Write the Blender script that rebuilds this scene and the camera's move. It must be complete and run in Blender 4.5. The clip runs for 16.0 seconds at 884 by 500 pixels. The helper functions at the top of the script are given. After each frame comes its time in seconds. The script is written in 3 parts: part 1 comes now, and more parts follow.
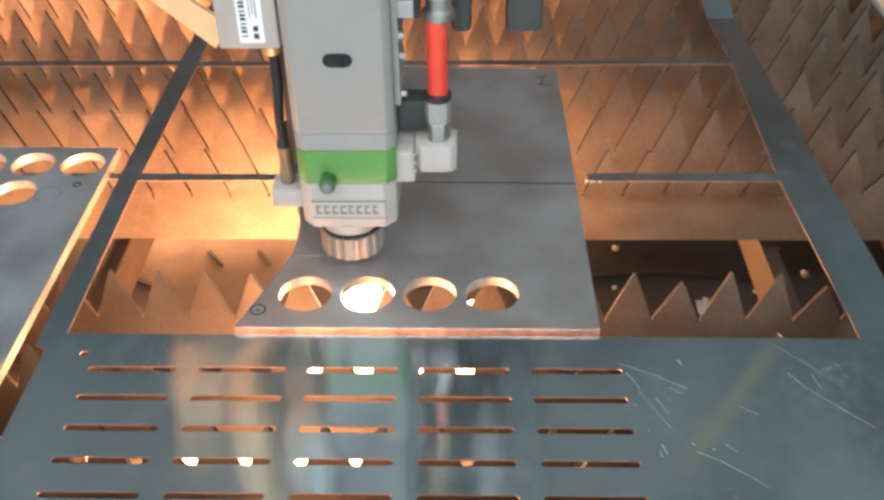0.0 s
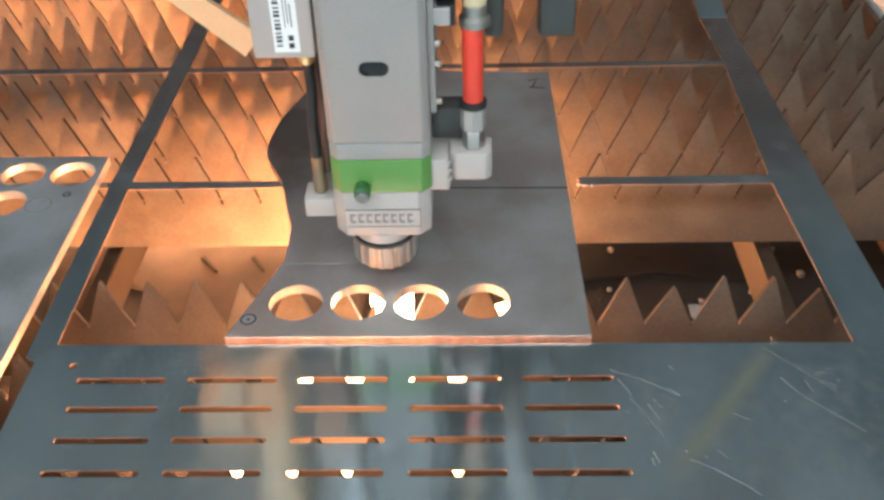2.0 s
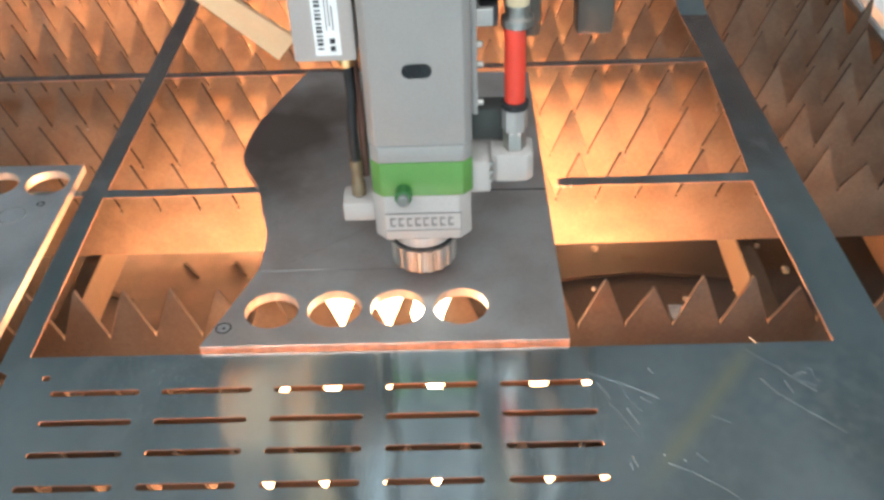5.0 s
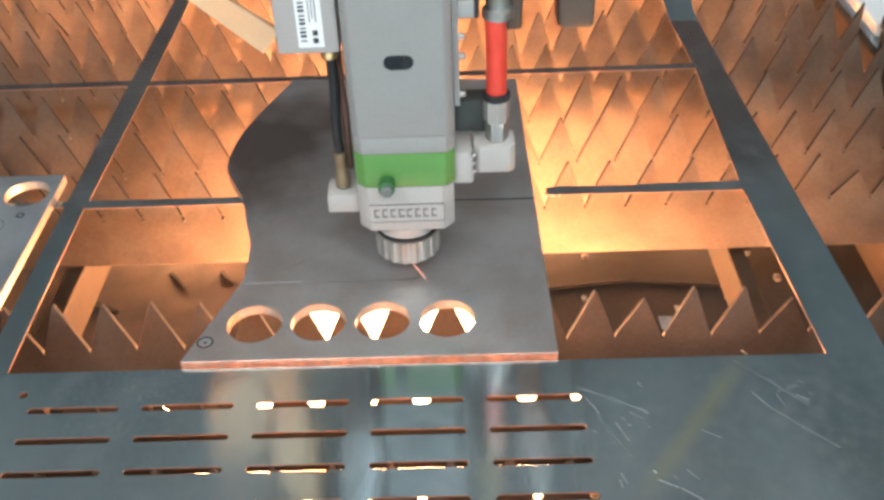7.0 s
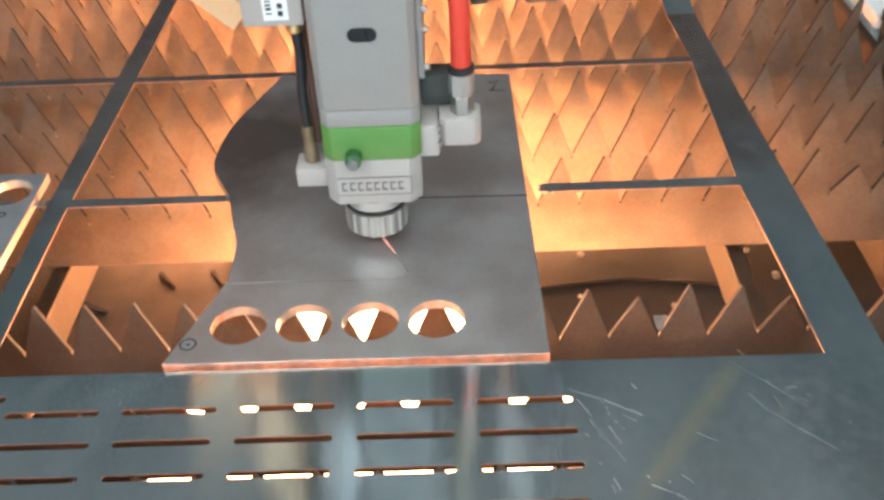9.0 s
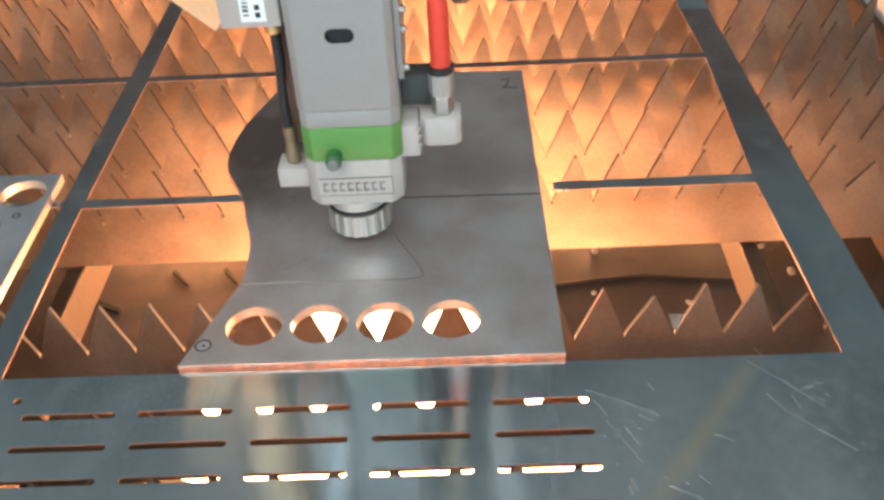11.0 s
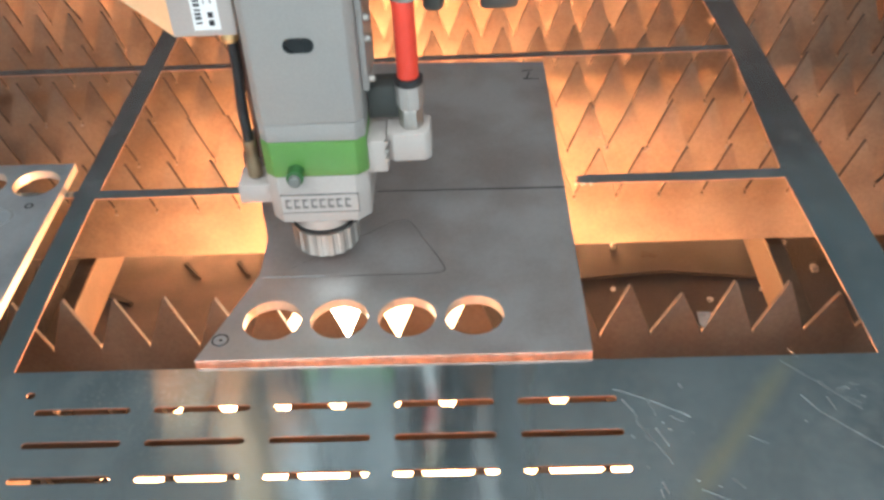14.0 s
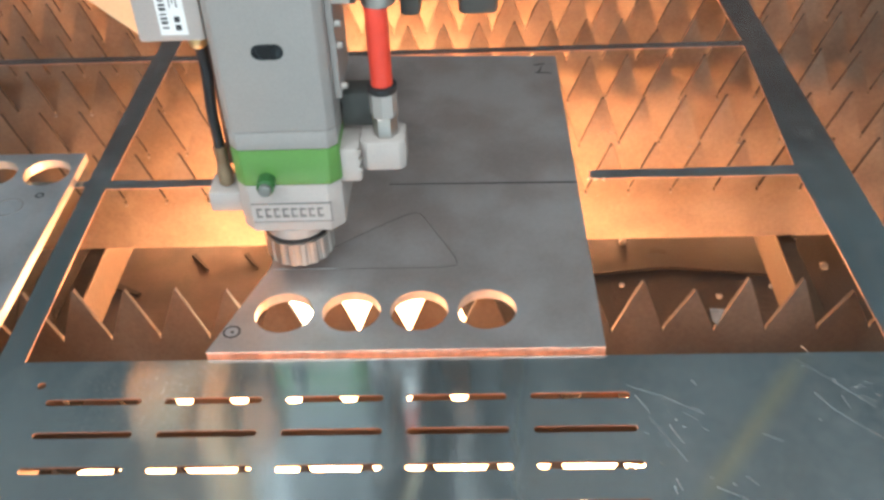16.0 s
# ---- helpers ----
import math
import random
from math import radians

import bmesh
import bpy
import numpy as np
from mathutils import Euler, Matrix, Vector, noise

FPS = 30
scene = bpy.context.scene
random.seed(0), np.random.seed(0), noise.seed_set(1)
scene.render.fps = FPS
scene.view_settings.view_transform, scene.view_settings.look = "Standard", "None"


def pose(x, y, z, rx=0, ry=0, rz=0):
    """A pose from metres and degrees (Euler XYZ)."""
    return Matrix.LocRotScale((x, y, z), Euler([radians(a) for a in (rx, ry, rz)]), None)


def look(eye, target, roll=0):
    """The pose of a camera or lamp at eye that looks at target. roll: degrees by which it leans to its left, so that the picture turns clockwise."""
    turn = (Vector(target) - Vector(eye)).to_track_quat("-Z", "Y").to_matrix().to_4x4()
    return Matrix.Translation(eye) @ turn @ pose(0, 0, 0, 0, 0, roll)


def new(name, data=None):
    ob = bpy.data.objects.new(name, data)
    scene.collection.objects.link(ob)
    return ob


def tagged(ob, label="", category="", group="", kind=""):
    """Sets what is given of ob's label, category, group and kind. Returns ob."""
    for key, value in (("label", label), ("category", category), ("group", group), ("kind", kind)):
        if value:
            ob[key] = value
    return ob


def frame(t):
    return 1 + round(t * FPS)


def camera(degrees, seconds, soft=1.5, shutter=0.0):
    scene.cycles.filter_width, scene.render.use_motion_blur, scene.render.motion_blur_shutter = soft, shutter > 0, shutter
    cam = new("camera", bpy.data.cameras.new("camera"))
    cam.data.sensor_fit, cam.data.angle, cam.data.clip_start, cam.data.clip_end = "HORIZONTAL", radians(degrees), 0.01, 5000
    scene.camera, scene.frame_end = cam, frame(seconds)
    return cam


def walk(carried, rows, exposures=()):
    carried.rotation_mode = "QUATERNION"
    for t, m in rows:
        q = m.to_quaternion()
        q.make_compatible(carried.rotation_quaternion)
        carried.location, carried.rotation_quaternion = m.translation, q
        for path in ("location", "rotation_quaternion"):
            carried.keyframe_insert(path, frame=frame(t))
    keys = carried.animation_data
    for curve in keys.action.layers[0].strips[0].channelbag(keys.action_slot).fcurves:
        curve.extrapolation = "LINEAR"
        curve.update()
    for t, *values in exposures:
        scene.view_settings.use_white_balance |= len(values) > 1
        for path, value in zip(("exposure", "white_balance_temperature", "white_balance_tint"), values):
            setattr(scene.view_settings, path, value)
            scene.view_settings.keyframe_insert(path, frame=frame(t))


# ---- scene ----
cam = camera(48.6, 16.0, soft=3.0)
PATH = [
    (0, (0.34, -0.605, 0.552), (0.281, 0.982, -0.663), -1.2),
    (0.5, (0.336, -0.599, 0.553), (0.275, 0.987, -0.664), -1.4),
    (1, (0.337, -0.601, 0.555), (0.277, 0.985, -0.662), -1.5),
    (1.5, (0.342, -0.598, 0.554), (0.284, 0.987, -0.664), -1.6),
    (2, (0.349, -0.597, 0.556), (0.288, 0.988, -0.663), -1.9),
    (2.5, (0.355, -0.595, 0.554), (0.298, 0.989, -0.666), -2.0),
    (3, (0.358, -0.593, 0.554), (0.302, 0.991, -0.666), -2.2),
    (3.5, (0.359, -0.591, 0.555), (0.304, 0.991, -0.668), -2.4),
    (4, (0.361, -0.591, 0.556), (0.307, 0.99, -0.668), -2.5),
    (6.5, (0.368, -0.574, 0.552), (0.329, 1.011, -0.666), -2.6),
    (7, (0.37, -0.571, 0.551), (0.335, 1.016, -0.666), -2.5),
    (7.5, (0.374, -0.569, 0.551), (0.337, 1.018, -0.666), -2.5),
    (8, (0.378, -0.566, 0.548), (0.342, 1.022, -0.667), -2.6),
    (8.5, (0.381, -0.553, 0.534), (0.346, 1.032, -0.686), -2.7),
    (9, (0.38, -0.554, 0.539), (0.342, 1.029, -0.682), -2.8),
    (11.5, (0.376, -0.547, 0.542), (0.314, 1.026, -0.692), -3.6),
    (12, (0.374, -0.545, 0.539), (0.31, 1.026, -0.696), -3.5),
    (12.5, (0.367, -0.541, 0.538), (0.298, 1.031, -0.697), -3.6),
    (13, (0.36, -0.536, 0.535), (0.289, 1.031, -0.705), -3.5),
    (13.5, (0.359, -0.538, 0.534), (0.288, 1.03, -0.704), -3.4),
    (14, (0.362, -0.533, 0.53), (0.29, 1.035, -0.71), -3.4),
    (14.5, (0.36, -0.533, 0.53), (0.285, 1.033, -0.712), -3.3),
    (15, (0.356, -0.534, 0.528), (0.281, 1.031, -0.716), -3.1),
    (15.5, (0.354, -0.532, 0.526), (0.279, 1.03, -0.72), -3.0),
    (16, (0.353, -0.531, 0.528), (0.277, 1.03, -0.721), -2.9),
]
walk(cam, [(t, look(eye, target, roll)) for t, eye, target, roll in PATH],
     exposures=[(0, 0.0), (1.5, 0.0), (2.0, -0.15), (2.5, 0.0), (3.0, 0.1), (4.0, 0.0), (16.0, 0.0)])

# ---- light ----
world = bpy.data.worlds.new("world")
scene.world = world
world.use_nodes = True
world.node_tree.nodes["Background"].inputs[0].default_value = (0.6, 0.75, 0.85, 1)
world.node_tree.nodes["Background"].inputs[1].default_value = 0.02


def tube_light(x, y, z, watts):
    lamp = bpy.data.lights.new("ceiling_lamp", "AREA")
    lamp.shape, lamp.size, lamp.size_y, lamp.energy = "RECTANGLE", 1.6, 0.5, watts
    lamp.color = (0.93, 0.98, 1.0)
    ob = new("ceiling_lamp", lamp)
    ob.matrix_basis = pose(x, y, z)
    return ob


for lx, ly in ((-1.8, -2.6), (0.3, -3.0), (2.4, -2.6)):
    tube_light(lx, ly, 3.4, 118)


# ---- materials ----
def mat(name, base, rough=0.5, metal=0.0, var=0.25, scale=40.0, fine=400.0, bump=0.15, tint=None, stretch=(1, 1, 1), rough_var=0.15, warp=0.0):
    """Principled with two scales of noise in colour, roughness and relief."""
    m = bpy.data.materials.new(name)
    m.use_nodes = True
    n, l = m.node_tree.nodes, m.node_tree.links
    p = n["Principled BSDF"]
    tc = n.new("ShaderNodeTexCoord")
    mp = n.new("ShaderNodeMapping")
    mp.inputs["Scale"].default_value = stretch
    l.new(tc.outputs["Object"], mp.inputs["Vector"])
    big, small = n.new("ShaderNodeTexNoise"), n.new("ShaderNodeTexNoise")
    big.inputs["Scale"].default_value, big.inputs["Detail"].default_value = scale, 5
    small.inputs["Scale"].default_value, small.inputs["Detail"].default_value = fine, 3
    l.new(mp.outputs[0], big.inputs["Vector"])
    l.new(mp.outputs[0], small.inputs["Vector"])
    ramp = n.new("ShaderNodeValToRGB")
    ramp.color_ramp.interpolation = "EASE"
    dark = [c * (1 - var) for c in base] if tint is None else tint
    ramp.color_ramp.elements[0].position, ramp.color_ramp.elements[1].position = 0.32, 0.68
    ramp.color_ramp.elements[0].color = (*dark, 1)
    ramp.color_ramp.elements[1].color = (*base, 1)
    l.new(big.outputs["Fac"], ramp.inputs["Fac"])
    mix = n.new("ShaderNodeMix")
    mix.data_type, mix.blend_type = "RGBA", "OVERLAY"
    mix.inputs["Factor"].default_value = min(0.35, 0.08 + bump)
    l.new(ramp.outputs[0], mix.inputs["A"])
    l.new(small.outputs["Fac"], mix.inputs["B"])
    l.new(mix.outputs["Result"], p.inputs["Base Color"])
    rr = n.new("ShaderNodeMapRange")
    rr.inputs["To Min"].default_value, rr.inputs["To Max"].default_value = max(0.02, rough - rough_var), min(1, rough + rough_var)
    l.new(big.outputs["Fac"], rr.inputs["Value"])
    l.new(rr.outputs[0], p.inputs["Roughness"])
    p.inputs["Metallic"].default_value = metal
    if bump:
        b = n.new("ShaderNodeBump")
        b.inputs["Strength"].default_value, b.inputs["Distance"].default_value = bump, 0.002
        l.new(small.outputs["Fac"], b.inputs["Height"])
        l.new(b.outputs[0], p.inputs["Normal"])
        if warp:
            swell = n.new("ShaderNodeTexNoise")
            swell.inputs["Scale"].default_value, swell.inputs["Detail"].default_value = 9, 1.5
            l.new(tc.outputs["Object"], swell.inputs["Vector"])
            w = n.new("ShaderNodeBump")
            w.inputs["Strength"].default_value, w.inputs["Distance"].default_value = warp, 0.01
            l.new(swell.outputs["Fac"], w.inputs["Height"])
            l.new(w.outputs[0], b.inputs["Normal"])
    return m


def stained(m):
    """Adds dust specks, pale smudges and a yellow band to the sheet's colour and gloss."""
    n, l = m.node_tree.nodes, m.node_tree.links
    p = n["Principled BSDF"]
    tc = n.new("ShaderNodeTexCoord")

    def math_node(op, a, b=None, c=None):
        k = n.new("ShaderNodeMath")
        k.operation, k.use_clamp = op, op in ("SUBTRACT", "MULTIPLY")
        for i, v in enumerate((a, b, c)):
            if v is not None:
                if isinstance(v, (int, float)):
                    k.inputs[i].default_value = v
                else:
                    l.new(v, k.inputs[i])
        return k.outputs[0]

    def speckle(scale, low, high, detail=4):
        t = n.new("ShaderNodeTexNoise")
        t.inputs["Scale"].default_value, t.inputs["Detail"].default_value = scale, detail
        l.new(tc.outputs["Object"], t.inputs["Vector"])
        r = n.new("ShaderNodeMapRange")
        r.inputs["From Min"].default_value, r.inputs["From Max"].default_value = low, high
        l.new(t.outputs["Fac"], r.inputs["Value"])
        return r.outputs[0]

    def near(x, y, r0, r1):
        d = n.new("ShaderNodeVectorMath")
        d.operation = "DISTANCE"
        d.inputs[1].default_value = (x, y, 0)
        l.new(tc.outputs["Object"], d.inputs[0])
        r = n.new("ShaderNodeMapRange")
        r.inputs["From Min"].default_value, r.inputs["From Max"].default_value = r1, r0
        l.new(d.outputs["Value"], r.inputs["Value"])
        return r.outputs[0]

    def band(x, y, nx, ny, half):
        d = n.new("ShaderNodeVectorMath")
        d.operation = "DOT_PRODUCT"
        d.inputs[1].default_value = (nx, ny, 0)
        l.new(tc.outputs["Object"], d.inputs[0])
        off = math_node("ABSOLUTE", math_node("ADD", d.outputs["Value"], -(x * nx + y * ny)))
        r = n.new("ShaderNodeMapRange")
        r.inputs["From Min"].default_value, r.inputs["From Max"].default_value = half, 0.0
        l.new(off, r.inputs["Value"])
        return r.outputs[0]

    dust = math_node("MULTIPLY", speckle(340, 0.56, 0.7), near(0.115, -0.025, 0.0, 0.1))
    smudge = math_node("MULTIPLY", speckle(26, 0.55, 0.75, 6), 0.24)
    fleck = math_node("MULTIPLY", speckle(420, 0.7, 0.76), 0.6)
    scuff = math_node("MULTIPLY", speckle(75, 0.42, 0.72, 5), math_node("MAXIMUM", near(0.49, -0.065, 0.01, 0.09), near(0.63, -0.07, 0.01, 0.13)))
    pale = math_node("MAXIMUM", math_node("MAXIMUM", dust, fleck), math_node("MAXIMUM", smudge, math_node("MULTIPLY", scuff, 0.32)))
    yellow_band = math_node("MULTIPLY", math_node("MULTIPLY", band(0.588, -0.012, 0.800, -0.600, 0.012), near(0.543, -0.072, 0.05, 0.1)), 0.34)
    for fac, tone in ((pale, (0.75, 0.8, 0.82, 1)), (yellow_band, (0.85, 0.78, 0.4, 1))):
        mix = n.new("ShaderNodeMix")
        mix.data_type = "RGBA"
        l.new(fac, mix.inputs["Factor"])
        l.new(p.inputs["Base Color"].links[0].from_socket, mix.inputs["A"])
        mix.inputs["B"].default_value = tone
        l.new(mix.outputs["Result"], p.inputs["Base Color"])
    rough = math_node("ADD", p.inputs["Roughness"].links[0].from_socket, math_node("MULTIPLY", math_node("MAXIMUM", pale, yellow_band), 0.15))
    l.new(rough, p.inputs["Roughness"])
    return m


def brushed(m, amount):
    """Rolling marks along y, which draw reflections out lengthwise."""
    n, l = m.node_tree.nodes, m.node_tree.links
    p = n["Principled BSDF"]
    grain = n.new("ShaderNodeCombineXYZ")
    grain.inputs["Y"].default_value = 1.0
    l.new(grain.outputs[0], p.inputs["Tangent"])
    p.inputs["Anisotropic"].default_value = amount
    return m


def browned(m):
    """Adds a brown patch with an uneven rim along the wavy side of the plate."""
    n, l = m.node_tree.nodes, m.node_tree.links
    p = n["Principled BSDF"]
    tc, wave, reach, rim, mix = (n.new("ShaderNode" + k) for k in ("TexCoord", "TexNoise", "VectorMath", "MapRange", "Mix"))
    wave.inputs["Scale"].default_value, wave.inputs["Detail"].default_value = 16, 4
    l.new(tc.outputs["Object"], wave.inputs["Vector"])
    reach.operation = "DISTANCE"
    reach.inputs[1].default_value = (0.15, 0.34, 0)
    l.new(tc.outputs["Object"], reach.inputs[0])
    uneven = n.new("ShaderNodeMath")
    uneven.operation = "MULTIPLY_ADD"
    uneven.inputs[1].default_value, uneven.inputs[2].default_value = 0.16, -0.08
    l.new(wave.outputs["Fac"], uneven.inputs[0])
    total = n.new("ShaderNodeMath")
    l.new(reach.outputs["Value"], total.inputs[0])
    l.new(uneven.outputs[0], total.inputs[1])
    rim.inputs["From Min"].default_value, rim.inputs["From Max"].default_value = 0.17, 0.05
    rim.inputs["To Max"].default_value = 0.85
    l.new(total.outputs[0], rim.inputs["Value"])
    mix.data_type = "RGBA"
    l.new(rim.outputs[0], mix.inputs["Factor"])
    l.new(p.inputs["Base Color"].links[0].from_socket, mix.inputs["A"])
    mix.inputs["B"].default_value = (0.13, 0.095, 0.08, 1)
    l.new(mix.outputs["Result"], p.inputs["Base Color"])
    return m


def glow(name, color, strength):
    m = bpy.data.materials.new(name)
    m.use_nodes = True
    p = m.node_tree.nodes["Principled BSDF"]
    p.inputs["Base Color"].default_value = (*color, 1)
    p.inputs["Emission Color"].default_value = (*color, 1)
    p.inputs["Emission Strength"].default_value = strength
    return m


SHEET = mat("galvanised_sheet", (0.44, 0.535, 0.575), 0.14, 0.93, 0.34, 7, 260, 0.012, stretch=(1, 0.5, 1), rough_var=0.04, warp=0.18)
stained(SHEET)
brushed(SHEET, 0.9)
PLATE = mat("hot_rolled_steel", (0.585, 0.585, 0.59), 0.47, 0.87, 0.3, 14, 300, 0.03, tint=(0.47, 0.44, 0.43), rough_var=0.08, warp=0.4)
browned(PLATE)
PLATE_PALE = mat("pale_steel", (0.6, 0.65, 0.69), 0.34, 0.8, 0.3, 16, 300, 0.05, rough_var=0.1, warp=0.6)
# copper of the nozzle; on the steel plate's edge it stands for warm glow
EDGE = mat("copper_and_lit_edge", (0.76, 0.5, 0.4), 0.35, 0.8, 0.3, 120, 900, 0.3)
# pale tone holds the glow on hole walls and the side plate's rim
EDGE_PALE = mat("lit_pale_edge", (0.74, 0.65, 0.56), 0.4, 0.6, 0.15, 120, 900, 0.15)
# sheared steel rims, tinted copper for the glow from below
SHEAR = mat("glow_tinted_steel_edge", (0.56, 0.36, 0.28), 0.4, 0.7, 0.3, 120, 900, 0.2)
SLAT = mat("sooty_slat_steel", (0.235, 0.185, 0.143), 0.52, 0.7, 0.4, 15, 260, 0.16, tint=(0.175, 0.134, 0.103), rough_var=0.1)
# charred tooth edges deepened for shade; the second is paler where glow reaches
DARK_STEEL = mat("dark_edge_steel", (0.028, 0.022, 0.018), 0.65, 0.3, 0.4, 60, 400, 0.3)
TOOTH_LIT = mat("lit_tooth_edge", (0.09, 0.07, 0.06), 0.6, 0.3, 0.4, 60, 400, 0.3)
RAIL = mat("rusty_rail_steel", (0.075, 0.052, 0.036), 0.6, 0.4, 0.4, 18, 250, 0.3)
BED = mat("slag_covered_steel", (0.018, 0.014, 0.012), 0.8, 0.1, 0.5, 25, 220, 0.8)
PAINT = mat("grey_enamel", (0.285, 0.275, 0.265), 0.42, 0.0, 0.05, 25, 500, 0.02)
PAINT_PALE = mat("pale_grey_enamel", (0.4, 0.37, 0.35), 0.4, 0.0, 0.06, 25, 500, 0.02)
GREEN = mat("green_enamel", (0.1, 0.25, 0.06), 0.4, 0.0, 0.08, 25, 500, 0.02)
GREEN_DARK = mat("dark_green_plastic", (0.03, 0.12, 0.035), 0.4, 0.0, 0.1, 60, 500, 0.05)
RED = mat("red_rubber", (0.72, 0.06, 0.035), 0.35, 0.0, 0.12, 60, 600, 0.05)
BLACK = mat("black_rubber", (0.02, 0.02, 0.022), 0.45, 0.0, 0.3, 60, 600, 0.1)
SLAG_GREY = mat("dull_slag", (0.28, 0.26, 0.24), 0.7, 0.2, 0.4, 120, 500, 0.4)
PATCH_GREY = mat("dark_grey_patch", (0.028, 0.026, 0.027), 0.5, 0.4, 0.4, 18, 250, 0.2)
TRAY_BROWN = mat("tray_glow_brown", (0.085, 0.06, 0.048), 0.5, 0.3, 0.4, 20, 300, 0.2)
WINDOW_BLACK = mat("window_black", (0.006, 0.006, 0.007), 0.25, 0.0, 0.2, 60, 600, 0.0)
STEEL = mat("machined_steel", (0.5, 0.48, 0.45), 0.44, 1.0, 0.12, 60, 800, 0.05)
ALU = mat("matte_aluminium", (0.48, 0.46, 0.44), 0.45, 0.6, 0.08, 40, 600, 0.03)
BRASS = mat("brass", (0.7, 0.5, 0.25), 0.35, 0.9, 0.15, 60, 600, 0.05)
BRASS_DULL = mat("dull_brass", (0.3, 0.22, 0.14), 0.5, 0.6, 0.2, 60, 600, 0.05)
TAN = mat("tan_enamel", (0.8, 0.52, 0.3), 0.45, 0.0, 0.1, 20, 400, 0.03)
AMBER = mat("amber_hose", (0.62, 0.5, 0.33), 0.25, 0.0, 0.15, 40, 500, 0.05)
GREY_MID = mat("grey_plastic", (0.16, 0.17, 0.16), 0.5, 0.0, 0.15, 60, 500, 0.05)
GREY_DARK = mat("dark_grey_plastic", (0.06, 0.065, 0.062), 0.5, 0.0, 0.15, 60, 500, 0.05)
INK = mat("dark_ink", (0.03, 0.03, 0.035), 0.6, 0.0, 0.3, 200, 900, 0.0)
INK_GREY = mat("grey_print", (0.2, 0.19, 0.19), 0.6, 0.0, 0.2, 200, 900, 0.0)
STICKER = mat("white_sticker", (0.78, 0.78, 0.78), 0.5, 0.0, 0.05, 80, 900, 0.0)
KERF = mat("bright_scratch", (0.5, 0.52, 0.53), 0.4, 0.6, 0.2, 300, 900, 0.0)
COVER = mat("white_panel", (0.82, 0.83, 0.83), 0.35, 0.0, 0.05, 6, 200, 0.02)
WALL = mat("grey_wall_paint", (0.66, 0.75, 0.78), 0.8, 0.0, 0.1, 2, 60, 0.05)
DARK = mat("rust_red_reflection", (0.13, 0.058, 0.036), 0.7, 0.0, 0.3, 6, 90, 0.1)
CEIL = mat("white_ceiling_paint", (0.74, 0.8, 0.82), 0.85, 0.0, 0.08, 1, 40, 0.05)
CONCRETE = mat("concrete", (0.3, 0.3, 0.29), 0.8, 0.0, 0.25, 3, 80, 0.3)
JET = glow("white_hot_sparks", (1.0, 0.72, 0.45), 40)
SPLASH = glow("glowing_spark_spray", (1.0, 0.48, 0.22), 26)
SLAT_LIGHT = glow("slat_light_glow", (1.0, 0.46, 0.2), 135)
KERF_GLOW = glow("kerf_glow", (1.0, 0.42, 0.32), 1.6)
SPARK = glow("flying_spark", (1.0, 0.75, 0.45), 9)


# ---- building helpers ----
def part(name, bm, material, parent=None, label="", smooth=False, recalc=True):
    """One mesh object from a bmesh, under parent where one is given."""
    if recalc:
        bmesh.ops.recalc_face_normals(bm, faces=bm.faces)
    me = bpy.data.meshes.new(name)
    bm.to_mesh(me)
    bm.free()
    for m in (material if isinstance(material, (list, tuple)) else [material]):
        me.materials.append(m)
    if smooth:
        for p in me.polygons:
            p.use_smooth = True
        me.set_sharp_from_angle(angle=radians(35))
    ob = new(name, me)
    if parent:
        ob.parent = parent
    return tagged(ob, label)


def thing(name, label, category, group="", kind="", at=None):
    ob = tagged(new(name), label, category, group, kind)
    ob.empty_display_size = 0.02
    if at is not None:
        ob.matrix_basis = at
    return ob


def box(x0, x1, y0, y1, z0, z1, bevel=0.0, seg=2, bm=None):
    fresh = bmesh.new()
    bmesh.ops.create_cube(fresh, size=1)
    for v in fresh.verts:
        v.co = Vector(((x0 + x1) / 2 + v.co.x * (x1 - x0), (y0 + y1) / 2 + v.co.y * (y1 - y0), (z0 + z1) / 2 + v.co.z * (z1 - z0)))
    if bevel:
        bmesh.ops.bevel(fresh, geom=fresh.edges[:], offset=bevel, segments=seg, affect="EDGES", profile=0.5)
    return joined(bm, fresh)


def joined(bm, fresh):
    if bm is None:
        return fresh
    me = bpy.data.meshes.new("joint")
    fresh.to_mesh(me)
    fresh.free()
    bm.from_mesh(me)
    bpy.data.meshes.remove(me)
    return bm


def lathe(profile, steps=32, axis="z", origin=(0, 0, 0), bm=None, lobes=0, depth=0.0):
    """A turned body from (radius, height) pairs; lobes cut flutes of that depth."""
    fresh = bmesh.new()
    rings = []
    for r, h in profile:
        ring = []
        for i in range(steps):
            a = 2 * math.pi * i / steps
            rr = r - (depth if lobes and (i * lobes * 2 // steps) % 2 else 0.0) if r > 0.02 else r
            c = Vector((rr * math.cos(a), rr * math.sin(a), h))
            if axis == "y":
                c = Vector((c.x, c.z, c.y))
            if axis == "x":
                c = Vector((c.z, c.x, c.y))
            ring.append(fresh.verts.new(c + Vector(origin)))
        rings.append(ring)
    for a, b in zip(rings, rings[1:]):
        for i in range(steps):
            j = (i + 1) % steps
            fresh.faces.new((a[i], a[j], b[j], b[i]))
    fresh.faces.new(rings[0][::-1])
    fresh.faces.new(rings[-1])
    return joined(bm, fresh)


